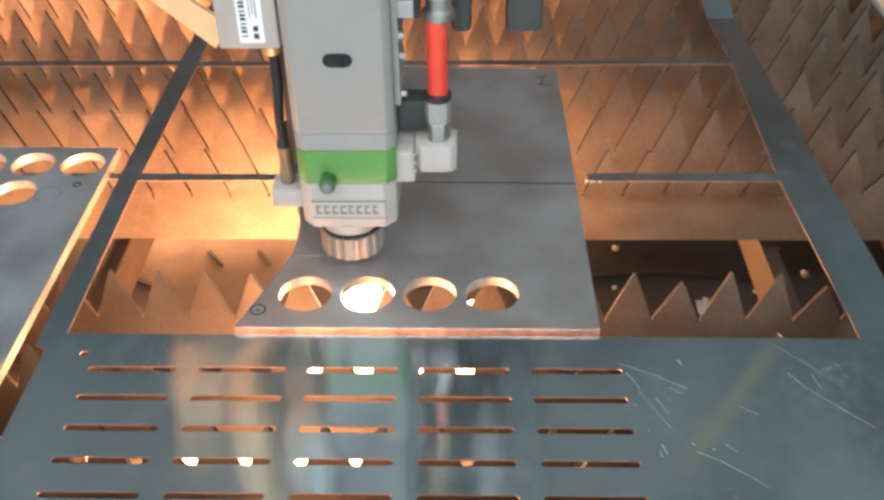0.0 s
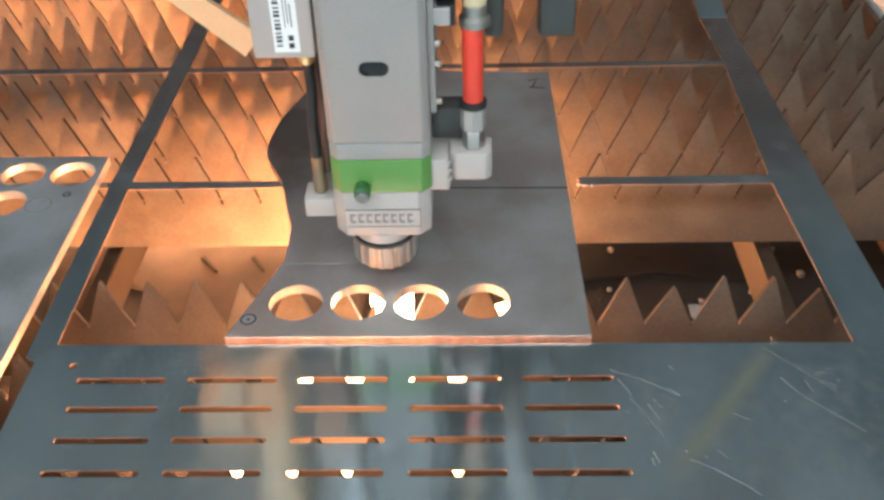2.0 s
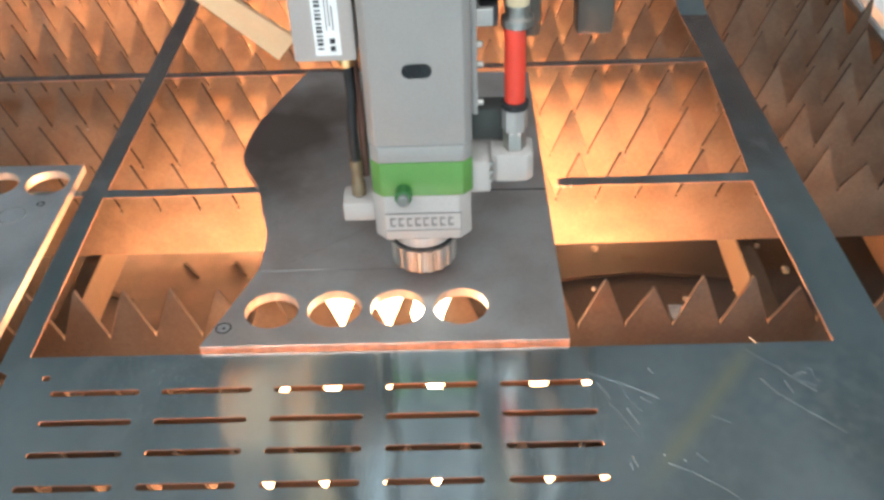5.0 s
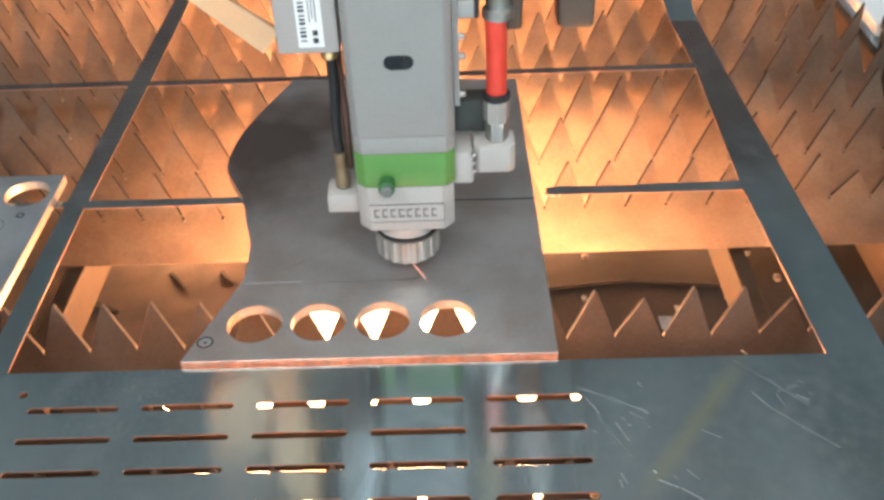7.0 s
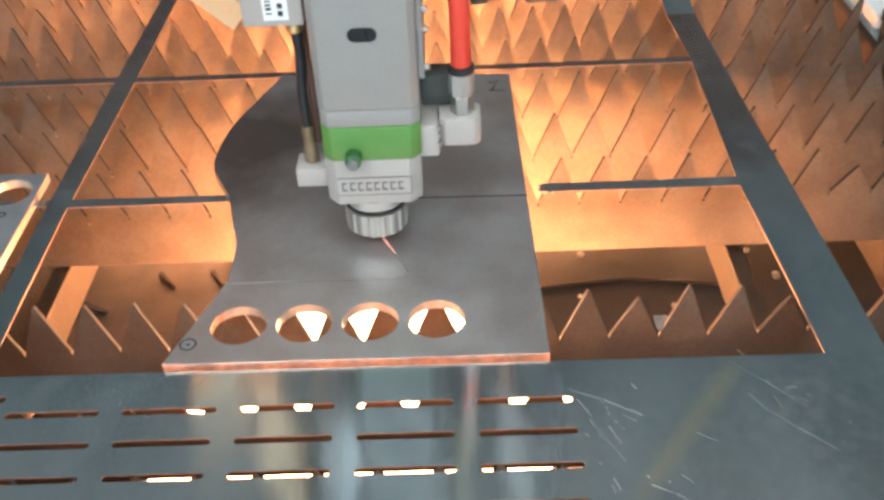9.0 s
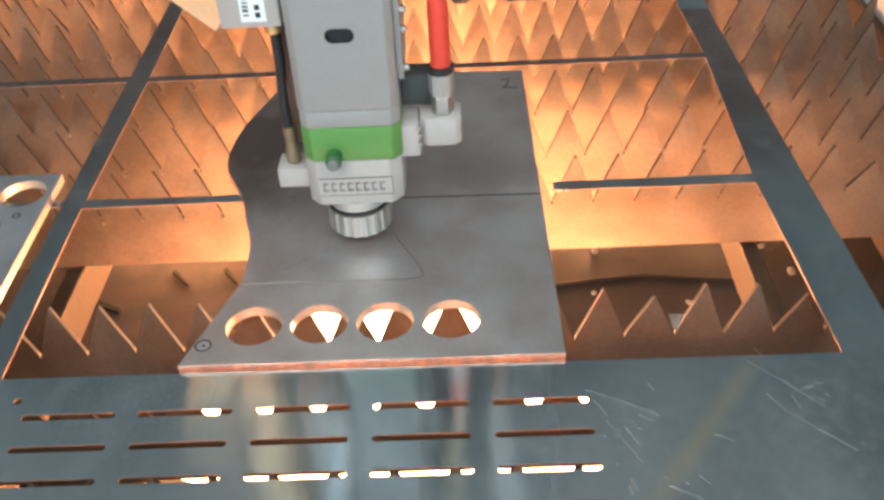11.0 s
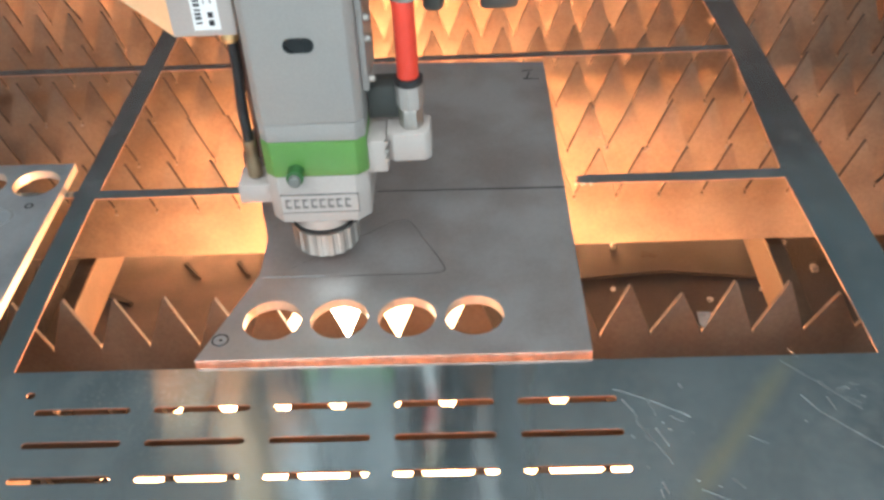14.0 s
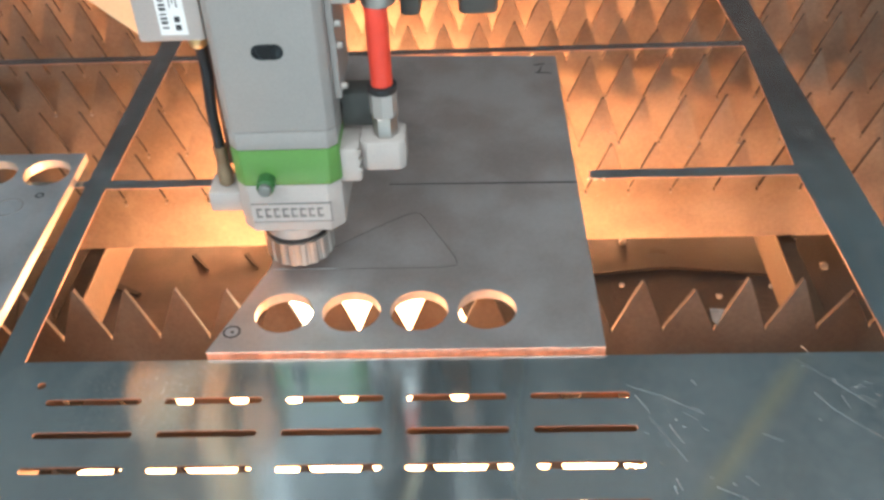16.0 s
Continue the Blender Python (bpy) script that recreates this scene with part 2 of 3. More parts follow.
def hose(points, r, steps=14, bm=None):
    """A round hose through points, smoothed."""
    pts = [Vector(p) for p in points]
    fine = []
    for i in range(len(pts) - 1):
        p0, p1, p2, p3 = pts[max(i - 1, 0)], pts[i], pts[i + 1], pts[min(i + 2, len(pts) - 1)]
        for k in range(6):
            t = k / 6
            fine.append(0.5 * (2 * p1 + (p2 - p0) * t + (2 * p0 - 5 * p1 + 4 * p2 - p3) * t * t + (3 * p1 - p0 - 3 * p2 + p3) * t**3))
    fine.append(pts[-1])
    fresh = bmesh.new()
    rings = []
    for i, p in enumerate(fine):
        d = (fine[min(i + 1, len(fine) - 1)] - fine[max(i - 1, 0)]).normalized()
        u = d.cross(Vector((0.31, 0.9, 0.2))).normalized()
        w = d.cross(u)
        rings.append([fresh.verts.new(p + r * (math.cos(2 * math.pi * k / steps) * u + math.sin(2 * math.pi * k / steps) * w)) for k in range(steps)])
    for a, b in zip(rings, rings[1:]):
        for k in range(steps):
            fresh.faces.new((a[k], a[(k + 1) % steps], b[(k + 1) % steps], b[k]))
    fresh.faces.new(rings[0][::-1])
    fresh.faces.new(rings[-1])
    return joined(bm, fresh)


def cutout(outline, holes, z0, z1, side=0):
    """A flat plate with holes between z0 and z1; its cut sides take the material slot given."""
    bm = bmesh.new()
    edges = []
    for loop in [outline, *holes]:
        vs = [bm.verts.new((x, y, z0)) for x, y in loop]
        edges += [bm.edges.new((vs[i], vs[(i + 1) % len(vs)])) for i in range(len(vs))]
    bmesh.ops.triangle_fill(bm, edges=edges, use_beauty=True, use_dissolve=False)
    low = bm.faces[:]
    top = bmesh.ops.extrude_face_region(bm, geom=low, use_keep_orig=True)
    for v in [g for g in top["geom"] if isinstance(g, bmesh.types.BMVert)]:
        v.co.z = z1
    bmesh.ops.recalc_face_normals(bm, faces=bm.faces)
    for f in bm.faces:
        f.material_index = side if abs(f.normal.z) < 0.5 else 0
    return bm


def ring2d(cx, cy, r, n=40):
    return [(cx + r * math.cos(2 * math.pi * i / n), cy + r * math.sin(2 * math.pi * i / n)) for i in range(n)]


def slot2d(x0, x1, y, h, n=8):
    r = h / 2
    left = [(x0 + r - r * math.sin(math.pi * i / n), y + r * math.cos(math.pi * i / n)) for i in range(n + 1)]
    right = [(x1 - r + r * math.sin(math.pi * i / n), y - r * math.cos(math.pi * i / n)) for i in range(n + 1)]
    return left + right


def smooth2d(points, n=4):
    """An open run of points, rounded."""
    pts = [Vector(p) for p in points]
    out = []
    for i in range(len(pts) - 1):
        p0, p1, p2, p3 = pts[max(i - 1, 0)], pts[i], pts[i + 1], pts[min(i + 2, len(pts) - 1)]
        for k in range(n):
            t = k / n
            q = 0.5 * (2 * p1 + (p2 - p0) * t + (2 * p0 - 5 * p1 + 4 * p2 - p3) * t * t + (3 * p1 - p0 - 3 * p2 + p3) * t**3)
            out.append((q.x, q.y))
    return out + [tuple(points[-1])]


# ---- workshop shell ----
def slab(name, x0, x1, y0, y1, z0, z1, m, label, category):
    return tagged(part(name, box(x0, x1, y0, y1, z0, z1), m), label, category, kind="structure")


slab("floor", -4, 4.4, -4, 6, -1.0, -0.9, CONCRETE, "grey concrete workshop floor under the machine", "floor")
slab("wall_south", -4, 4.4, -4.2, -4, -0.9, 3.6, WALL, "plain grey painted workshop wall", "wall")
slab("wall_north", -4, 4.4, 6, 6.2, -0.9, 3.6, WALL, "plain grey painted workshop wall", "wall")
slab("wall_west", -4.2, -4, -4.2, 6.2, -0.9, 3.6, WALL, "plain grey painted workshop wall", "wall")
slab("wall_east", 4.4, 4.6, -4.2, 6.2, -0.9, 3.6, WALL, "plain grey painted workshop wall", "wall")
slab("ceiling", -4.2, 4.6, -4.2, 6.2, 3.6, 3.7, CEIL, "pale painted workshop ceiling", "ceiling")

# added out of view so the sheet and plate reflect a dark, warm back
slab("reflected_wall", -1.6, 2.4, 2.25, 2.3, -0.9, 1.4, DARK, "rust-red wall added out of view, reflected in the sheet", "wall")

# ---- cutting bed ----
BX0, BX1, BY0, BY1 = -1.0, 0.925, -0.75, 2.1
slab("bed_tray", BX0, BX1, BY0, BY1, -0.36, -0.3, BED, "dark slag-covered steel tray under the slats", "machine bed")
bed = thing("cutting_bed", "steel cutting table with rows of sooty toothed slats", "machine bed")
for x0, x1, y0, y1 in ((BX0 - 0.08, BX0, BY0, BY1), (BX1, BX1 + 0.012, BY0, BY1), (BX0 - 0.08, BX1 + 0.012, BY1, BY1 + 0.08), (BX0 - 0.08, BX1 + 0.012, BY0 - 0.08, BY0)):
    part("side_beam", box(x0, x1, y0, y1, -0.9, -0.05, 0.004), RAIL, bed)

for x0, x1 in ((-0.75, -0.73), (-0.09, -0.07), (0.68, 0.7)):
    part("support_rail", box(x0, x1, BY0, BY1, -0.205, -0.15, 0.002), RAIL, bed, "rusty steel rail under the slats")

PITCH, TIP, VALLEY, FOOT = 0.0435, -0.002, -0.055, -0.12


PHASES = {0.295: -0.0028, 0.385: -0.0012, 0.4785: -0.0063}


def slat(y, seed):
    """One toothed slat: a long thin plate with saw teeth, worn tips and slightly bent."""
    rng = random.Random(seed)
    n0, n1 = int((BX0 + 0.02 - 0.466) / PITCH), int((BX1 - 0.002 - 0.466) / PITCH)
    half = 0.0019
    run, phase = [], rng.uniform(-0.002, 0.002)
    if y > 0.2:
        phase = PHASES.get(round(y, 4), phase * 3)
    for n in range(n0, n1 + 1):
        x = 0.466 + n * PITCH + phase
        dip = VALLEY + rng.uniform(-0.0015, 0.0015)
        bend = 0.0012 * math.sin(x * 3.1 + seed)
        lean = rng.gauss(0, 0.0012)
        worn = abs(rng.gauss(0, 0.0008))
        if rng.random() < 0.03:
            worn += rng.uniform(0.004, 0.02)
        run += [(x - 0.0012, dip, bend, bend), (x - 0.0008, dip - 0.004, bend, bend), (x + 0.0008, dip - 0.004, bend, bend), (x + 0.0012, dip, bend, bend)]
        tx = x + PITCH * 0.53
        bend = 0.0012 * math.sin(tx * 3.1 + seed)
        run += [(tx - 0.0007, TIP - worn, bend, bend + lean), (tx + 0.0007, TIP - worn, bend, bend + lean)]
    bm = bmesh.new()
    cols = []
    for x, z, b, top in run:
        rows = ((b, FOOT), (b, VALLEY - 0.008), (top, z))
        cols.append([[bm.verts.new((x, y + side * half + off, height)) for off, height in rows] for side in (-1, 1)])
    for (a_front, a_back), (b_front, b_back) in zip(cols, cols[1:]):
        for k in (0, 1):
            bm.faces.new((a_front[k], b_front[k], b_front[k + 1], a_front[k + 1]))
            bm.faces.new((a_back[k], a_back[k + 1], b_back[k + 1], b_back[k]))
        bm.faces.new((a_front[2], b_front[2], b_back[2], a_back[2]))
        bm.faces.new((a_front[0], a_back[0], b_back[0], b_front[0]))
    for front, back in (cols[0], cols[-1]):
        for k in (0, 1):
            bm.faces.new((front[k], front[k + 1], back[k + 1], back[k]))
    bmesh.ops.recalc_face_normals(bm, faces=bm.faces)
    bm.normal_update()
    # upward tooth faces: dark for shade, brighter on the slat by the jet
    for f in bm.faces:
        f.material_index = 1 if f.normal.z > 0.1 else 0
    return part("slat", bm, [SLAT, TOOTH_LIT if 0 < y < 0.1 else DARK_STEEL], bed, "sooty steel slat with saw teeth")


SLATS = [-0.658, -0.565, -0.472, -0.379, -0.286, -0.193, -0.1, -0.007, 0.086, 0.295]
SLATS += [0.385 + 0.0935 * i for i in range(18)]
for i, y in enumerate(SLATS):
    slat(y, i)

# panels along the right edge of the bed; the white one is added for the brightness beyond
for name, y0, y1, z1, m, label in (("side_panel", 0.655, 2.18, -0.03, COVER, "white panel added for the brightness past the slats"), ("bellows_cover", -0.83, 0.65, -0.012, GREY_DARK, "dark grey guard along the edge of the slats")):
    cover = thing(name, label, "machine cover")
    part("top_panel", box(0.942, 1.5, y0, y1, z1 - 0.02, z1, 0.004), m, cover)
    part("skirt", box(1.48, 1.5, y0 + 0.01, y1 - 0.01, -0.9, z1 - 0.02), m, cover)
    part("inner_skirt", box(0.942, 0.955, y0 + 0.01, y1 - 0.01, -0.9, z1 - 0.02), m, cover)

# ---- sheets and plates on the slats ----
T = 0.0015
frame_outline = [(-0.012, -0.5), (0.71, -0.5), (0.708, 0.0), (0.694, 0.45), (0.6915, 0.63), (0.69, 0.66), (0.688, 0.8), (0.65, 0.8), (0.654, 0.66), (0.6555, 0.63), (0.659, 0.503),
                 (0.0, 0.503), (0.0, 0.95), (-0.022, 0.95), (-0.024, 0.506), (-0.45, 0.506), (-0.45, 0.494), (-0.025, 0.493),
                 (-0.025, 0.247), (-0.2, 0.247), (-0.2, 0.237), (-0.025, 0.237), (-0.022, -0.014), (-0.012, -0.02)]
slots = []
for r in range(6):
    for c in range(5):
        slots.append(slot2d(0.0305 + 0.0893 * c + 0.0009 * r, 0.1028 + 0.0893 * c + 0.0009 * r, -0.0425 - 0.0315 * r, 0.0062))
opening = [(0.0, 0.0), (0.66, -0.003), (0.652, 0.2318), (0.56, 0.2316), (0.5, 0.2326), (0.466, 0.232), (0.4588, 0.2338), (0.4568, 0.2366), (0.4598, 0.2392), (0.4572, 0.2428), (0.4612, 0.2458), (0.468, 0.2464), (0.53, 0.2458), (0.652, 0.247), (0.659, 0.491),
           (0.0, 0.491), (-0.003, 0.2468), (0.12, 0.2456), (0.31, 0.246), (0.31, 0.2338), (0.15, 0.2342), (-0.004, 0.2332)]
sheet = part("perforated_sheet", cutout(frame_outline, [opening, *slots, ring2d(0.022, -0.025, 0.0035, 12)], -T, 0.0, 1), [SHEET, SHEAR])
for v in sheet.data.vertices:
    if v.co.x > 0.6 and v.co.y > 0.6:
        v.co.z += 0.26 * (v.co.y - 0.63) - (0.003 if v.co.y < 0.7 else 0.0)
tagged(sheet, "scratched blue-grey steel sheet with rows of slots and a cut-out window", "metal sheet")

# plate under the cutter
left_edge = smooth2d([(0.178, 0.484), (0.158, 0.43), (0.137, 0.368), (0.13, 0.315), (0.134, 0.28), (0.155, 0.238), (0.166, 0.193), (0.176, 0.155), (0.177, 0.104)], 2)
holes = [ring2d(0.196 + 0.0541 * i, 0.046, 0.0232) for i in range(4)]
PT = 0.0055
KERF_W = 0.00045


def kerf2d(points, w):
    """The outline of a narrow slit along a run of points."""
    pts = [Vector(p) for p in points]
    sides = []
    for i, p in enumerate(pts):
        d = (pts[min(i + 1, len(pts) - 1)] - pts[max(i - 1, 0)]).normalized()
        sides.append(Vector((-d.y, d.x)) * w / 2)
    return [tuple(p + n) for p, n in zip(pts, sides)] + [tuple(p - n) for p, n in reversed(list(zip(pts, sides)))]


CUT = [(0.1795, 0.0995), (0.234, 0.0995), (0.2722, 0.0992), (0.3086, 0.0989), (0.327, 0.0996), (0.3325, 0.101), (0.3345, 0.1045), (0.333, 0.1105), (0.3248, 0.1285),
       (0.3155, 0.1465), (0.3063, 0.1659), (0.3035, 0.1722), (0.3005, 0.1752), (0.2965, 0.1762), (0.289, 0.1742), (0.2712, 0.1621), (0.2494, 0.1453), (0.2266, 0.1281), (0.204, 0.1121)]
holes.append(kerf2d(CUT, KERF_W))
plate = part("steel_plate", cutout([(0.142, 0.0024), (0.447, 0.0017), (0.443, 0.468)] + left_edge, holes, -0.0035, PT, 1), [PLATE, EDGE, EDGE_PALE, DARK_STEEL])
# glow painted into the hole walls, shade into the kerf walls
for face in plate.data.polygons:
    if face.material_index == 1 and 0.18 < face.center.x < 0.4 and face.center.y > 0.01:
        face.material_index = 2 if face.center.y < 0.09 else 3 if face.center.y < 0.2 else 1
tagged(plate, "dark grey steel plate with four holes and a wavy burnt edge", "metal plate")
side = part("side_plate", cutout([(-0.42, -0.12), (-0.033, -0.12), (-0.036, 0.283), (-0.42, 0.288)],
            [ring2d(-0.0645 - 0.0525 * i, 0.25, 0.0225) for i in range(6)] + [ring2d(-0.117 - 0.0525 * i, 0.198, 0.0215) for i in range(5)], 0.0, 0.009, 1), [PLATE_PALE, EDGE_PALE])
tagged(side, "pale steel plate with round holes lying on the slats", "metal plate")


def stroke(a, b, width, z, thick=0.0003, bm=None):
    """A thin raised line on a sheet from a to b."""
    a, b = Vector(a), Vector(b)
    d = (b - a).normalized()
    n = Vector((-d.y, d.x)) * width / 2
    fresh = bmesh.new()
    low = [fresh.verts.new((p.x, p.y, z - 0.0002)) for p in (a - n, b - n * 0.5, b + n * 0.5, a + n)]
    f = fresh.faces.new(low)
    top = bmesh.ops.extrude_face_region(fresh, geom=[f], use_keep_orig=True)
    for v in [g for g in top["geom"] if isinstance(g, bmesh.types.BMVert)]:
        v.co.z = z + thick
    return joined(bm, fresh)


def washer2(x, y, z, r0, r1):
    """A thin flat ring on a sheet."""
    return cutout(ring2d(x, y, r1, 24), [ring2d(x, y, r0, 24)], z - 0.0002, z + 0.0003)


# marks on the plates
part("burr", stroke((0.1795, 0.1004), (0.2335, 0.1003), 0.0009, PT), KERF, plate, "bright burr along the cut")
SLIVERS = []
for k, when in zip(range(1, len(CUT) - 1), (1.9, 3.9, 4.9, 5.3, 5.55, 5.95, 6.9, 7.9, 8.9, 9.3, 9.6, 9.85, 10.2, 11.4, 12.9, 14.4, 15.9)):
    loop = kerf2d(CUT[k : k + 2], KERF_W - 0.0001)
    sliver = part("metal_sliver", cutout(loop, [], -0.002, PT - 0.0001), PLATE)
    tagged(sliver, "thin dark steel sliver in the cut line", "metal sliver", "slivers along the cut")
    SLIVERS.append((when, sliver))
# the shade along the crease is laid on as a thin dark strip
part("crease", stroke((0.445, 0.219), (0.27, 0.222), 0.0022, PT, 0.0002), INK, plate, "dark strip for the shade along a crease")
part("chalk_mark", stroke((0.418, 0.447), (0.43, 0.45), 0.002, PT, bm=stroke((0.422, 0.43), (0.426, 0.445), 0.002, PT, bm=stroke((0.418, 0.43), (0.436, 0.428), 0.002, PT))), INK, plate, "dark hand-drawn mark")
mark = part("punch_mark", washer2(0.158, 0.0245, PT, 0.0022, 0.0048), PLATE_PALE, plate, "small punched ring")
part("centre", lathe([(0.0014, PT - 0.0002), (0.0014, PT + 0.0004)], 10, origin=(0.1585, 0.0242, 0)), INK, mark)
part("outer_ring", washer2(0.158, 0.0245, PT, 0.0056, 0.007), INK, mark)
part("punch_mark", washer2(-0.0585, 0.212, 0.009, 0.0026, 0.0042), INK, side, "dark punched ring")
part("scribed_circle", washer2(-0.0815, 0.194, 0.009, 0.0125, 0.0133), INK_GREY, side, "faint scribed circle")
for n, (a, b) in enumerate((
    ((0.458, -0.033), (0.481, -0.044)),
    ((0.483, -0.045), (0.508, -0.061)),
    ((0.463, -0.043), (0.472, -0.061)),
    ((0.47, -0.064), (0.481, -0.085)),
    ((0.475, -0.073), (0.49, -0.104)),
    ((0.483, -0.071), (0.49, -0.088)),
    ((0.585, -0.008), (0.606, -0.031)),
    ((0.607, -0.032), (0.63, -0.058)),
    ((0.591, -0.043), (0.601, -0.061)),
    ((0.603, -0.062), (0.616, -0.076)),
    ((0.618, -0.078), (0.64, -0.1)),
    ((0.609, -0.046), (0.612, -0.059)),
    ((0.594, 0.004), (0.6, -0.007)),
    ((0.505, -0.125), (0.518, -0.132)),
    ((0.52, -0.133), (0.543, -0.151)),
    ((0.48, -0.118), (0.483, -0.128)),
    ((0.478, -0.124), (0.479, -0.131)),
    ((0.506, -0.029), (0.509, -0.035)),
    ((0.545, -0.08), (0.558, -0.088)),
)):
    part("scratch", stroke(a, b, 0.0011 if n in (15, 16, 17) else 0.00045 + 0.0002 * (n % 3), 0.0, 0.0001), KERF, sheet, "fine bright scratch")

rng = random.Random(11)
for cx, cy, lean, count in ((0.485, -0.06, -50, 16), (0.62, -0.05, -45, 14), (0.53, -0.14, -35, 8)):
    for n in range(count):
        x, y = rng.gauss(cx, 0.014), rng.gauss(cy, 0.02)
        turn, size = math.radians(rng.gauss(lean, 14)), rng.choice((0.003, 0.004, 0.006, 0.011))
        part("scratch", stroke((x, y), (x + size * math.cos(turn), y + size * math.sin(turn)), rng.uniform(0.0003, 0.0007), 0.0, 0.0001), KERF, sheet, "fine bright scratch")

# ---- cutting head ----
head = thing("laser_cutter", "grey laser cutter with a green band, hanging over the plate", "laser cutter")
CX = 0.002
FY = -0.0245


def rounded(x0, x1, y0, y1, z0, z1, chamfer):
    """An upright block with chamfered upright edges."""
    fresh = bmesh.new()
    c = chamfer
    loop = [(x0 + c, y0), (x1 - c, y0), (x1, y0 + c), (x1, y1 - c), (x1 - c, y1), (x0 + c, y1), (x0, y1 - c), (x0, y0 + c)]
    f = fresh.faces.new([fresh.verts.new((x, y, z0)) for x, y in loop])
    got = bmesh.ops.extrude_face_region(fresh, geom=[f], use_keep_orig=True)
    for v in [g for g in got["geom"] if isinstance(g, bmesh.types.BMVert)]:
        v.co.z = z1
    bmesh.ops.recalc_face_normals(fresh, faces=fresh.faces)
    bmesh.ops.bevel(fresh, geom=fresh.edges[:], offset=0.0012, segments=2, affect="EDGES", profile=0.5)
    return fresh


def oblong(x, y, z, w, h):
    """A flat upright disc with rounded ends."""
    fresh = bmesh.new()
    f = fresh.faces.new([fresh.verts.new((a, y + 0.001, b)) for a, b in slot2d(x - w / 2, x + w / 2, z, h, 6)])
    got = bmesh.ops.extrude_face_region(fresh, geom=[f], use_keep_orig=True)
    for v in [g for g in got["geom"] if isinstance(g, bmesh.types.BMVert)]:
        v.co.y = y - 0.0008
    return fresh


part("rear_block", rounded(CX - 0.036, CX + 0.036, 0.031, 0.06, 0.06, 0.1475, 0.004), BLACK, head, "dark rear block")
part("body", rounded(CX - 0.0405, CX + 0.0425, FY, 0.065, 0.1478, 0.42, 0.006), PAINT, head, smooth=True)
part("collar", rounded(CX - 0.0402, CX + 0.0422, FY - 0.0004, 0.064, 0.1322, 0.1475, 0.007), PAINT, head, smooth=True)
part("lens_drawer", rounded(CX - 0.0405, CX + 0.0422, FY - 0.001, 0.03, 0.1005, 0.132, 0.008), GREEN, head, "green enamelled lens drawer", smooth=True)
part("lower_block", rounded(CX - 0.041, CX + 0.0405, FY - 0.0005, 0.06, 0.056, 0.1003, 0.01), PAINT_PALE, head, "pale grey lower block", smooth=True)
# the window recess is a flat disc; its dark depth is in the colour
win = part("window", oblong(CX + 0.0015, FY, 0.2135, 0.023, 0.0115), WINDOW_BLACK, head, "dark oblong window")
knob = part("knob", lathe([(0.0068, FY + 0.001), (0.0068, FY - 0.012), (0.006, FY - 0.0125)], 20, "y", (-0.0125, 0, 0.106)), GREEN_DARK, head, "dark green drawer knob", smooth=True)
part("cap", lathe([(0.005, FY - 0.0125), (0.005, FY - 0.016), (0.004, FY - 0.017)], 20, "y", (-0.0125, 0, 0.1055)), GREY_MID, knob, "grey cap", smooth=True)
plaque = part("name_plate", box(-0.029, 0.034, FY - 0.0012, FY + 0.001, 0.066, 0.0835, 0.0005), PAINT_PALE, head, "pale plate with grey printed shapes")
rim = box(-0.029, 0.034, FY - 0.0016, FY, 0.066, 0.0666)
for a in ((-0.029, 0.034, 0.0829, 0.0835), (0.0334, 0.034, 0.066, 0.0835)):
    box(a[0], a[1], FY - 0.0016, FY, a[2], a[3], bm=rim)
part("border", rim, INK_GREY, plaque)
for i in range(8):
    x = -0.0255 + i * 0.0069
    wide = 0.0046 if i != 3 else 0.005
    letter = box(x, x + wide, FY - 0.0016, FY, 0.0705, 0.0725 if i % 2 else 0.0722)
    box(x, x + 0.0016, FY - 0.0016, FY, 0.0705, 0.079, bm=letter)
    box(x, x + wide, FY - 0.0016, FY, 0.0775, 0.0792, bm=letter)
    part("print_bar", letter, INK_GREY, plaque)
part("neck", lathe([(0.026, 0.057), (0.026, 0.0475), (0.0235, 0.046), (0.0235, 0.044)], 40), ALU, head, smooth=True)
part("seal", lathe([(0.0272, 0.0465), (0.0272, 0.0445)], 40), BLACK, head, "black seal ring")
part("lock_ring", lathe([(0.025, 0.0445), (0.0285, 0.0435), (0.0285, 0.022), (0.0255, 0.0195), (0.02, 0.0195)], 108, lobes=18, depth=0.0009), STEEL, head, "fluted steel lock ring")
part("nozzle_seat", lathe([(0.0205, 0.0197), (0.0195, 0.0165), (0.008, 0.015)], 32), EDGE, head, "coppery nozzle seat", smooth=True)
part("nozzle", lathe([(0.008, 0.0155), (0.007, 0.012), (0.0022, 0.0083)], 24), EDGE, head, "copper nozzle tip", smooth=True)
# sensor side
part("sensor_block", box(-0.066, -0.039, -0.01, 0.018, 0.066, 0.084, 0.0015), PAINT_PALE, head, "pale sensor block", smooth=True)
plug = part("sensor_plug", lathe([(0.006, 0.086), (0.006, 0.098), (0.005, 0.1), (0.005, 0.112), (0.0055, 0.113), (0.0055, 0.12)], 18, origin=(-0.0525, 0.003, 0)), BRASS_DULL, head, "dull brass cable plug", smooth=True)
part("cable", hose([(-0.0525, 0.003, 0.118), (-0.053, 0.003, 0.15), (-0.051, 0.004, 0.18), (-0.0515, 0.005, 0.205), (-0.051, 0.008, 0.24)], 0.0042), BLACK, plug, "black sensor cable", smooth=True)
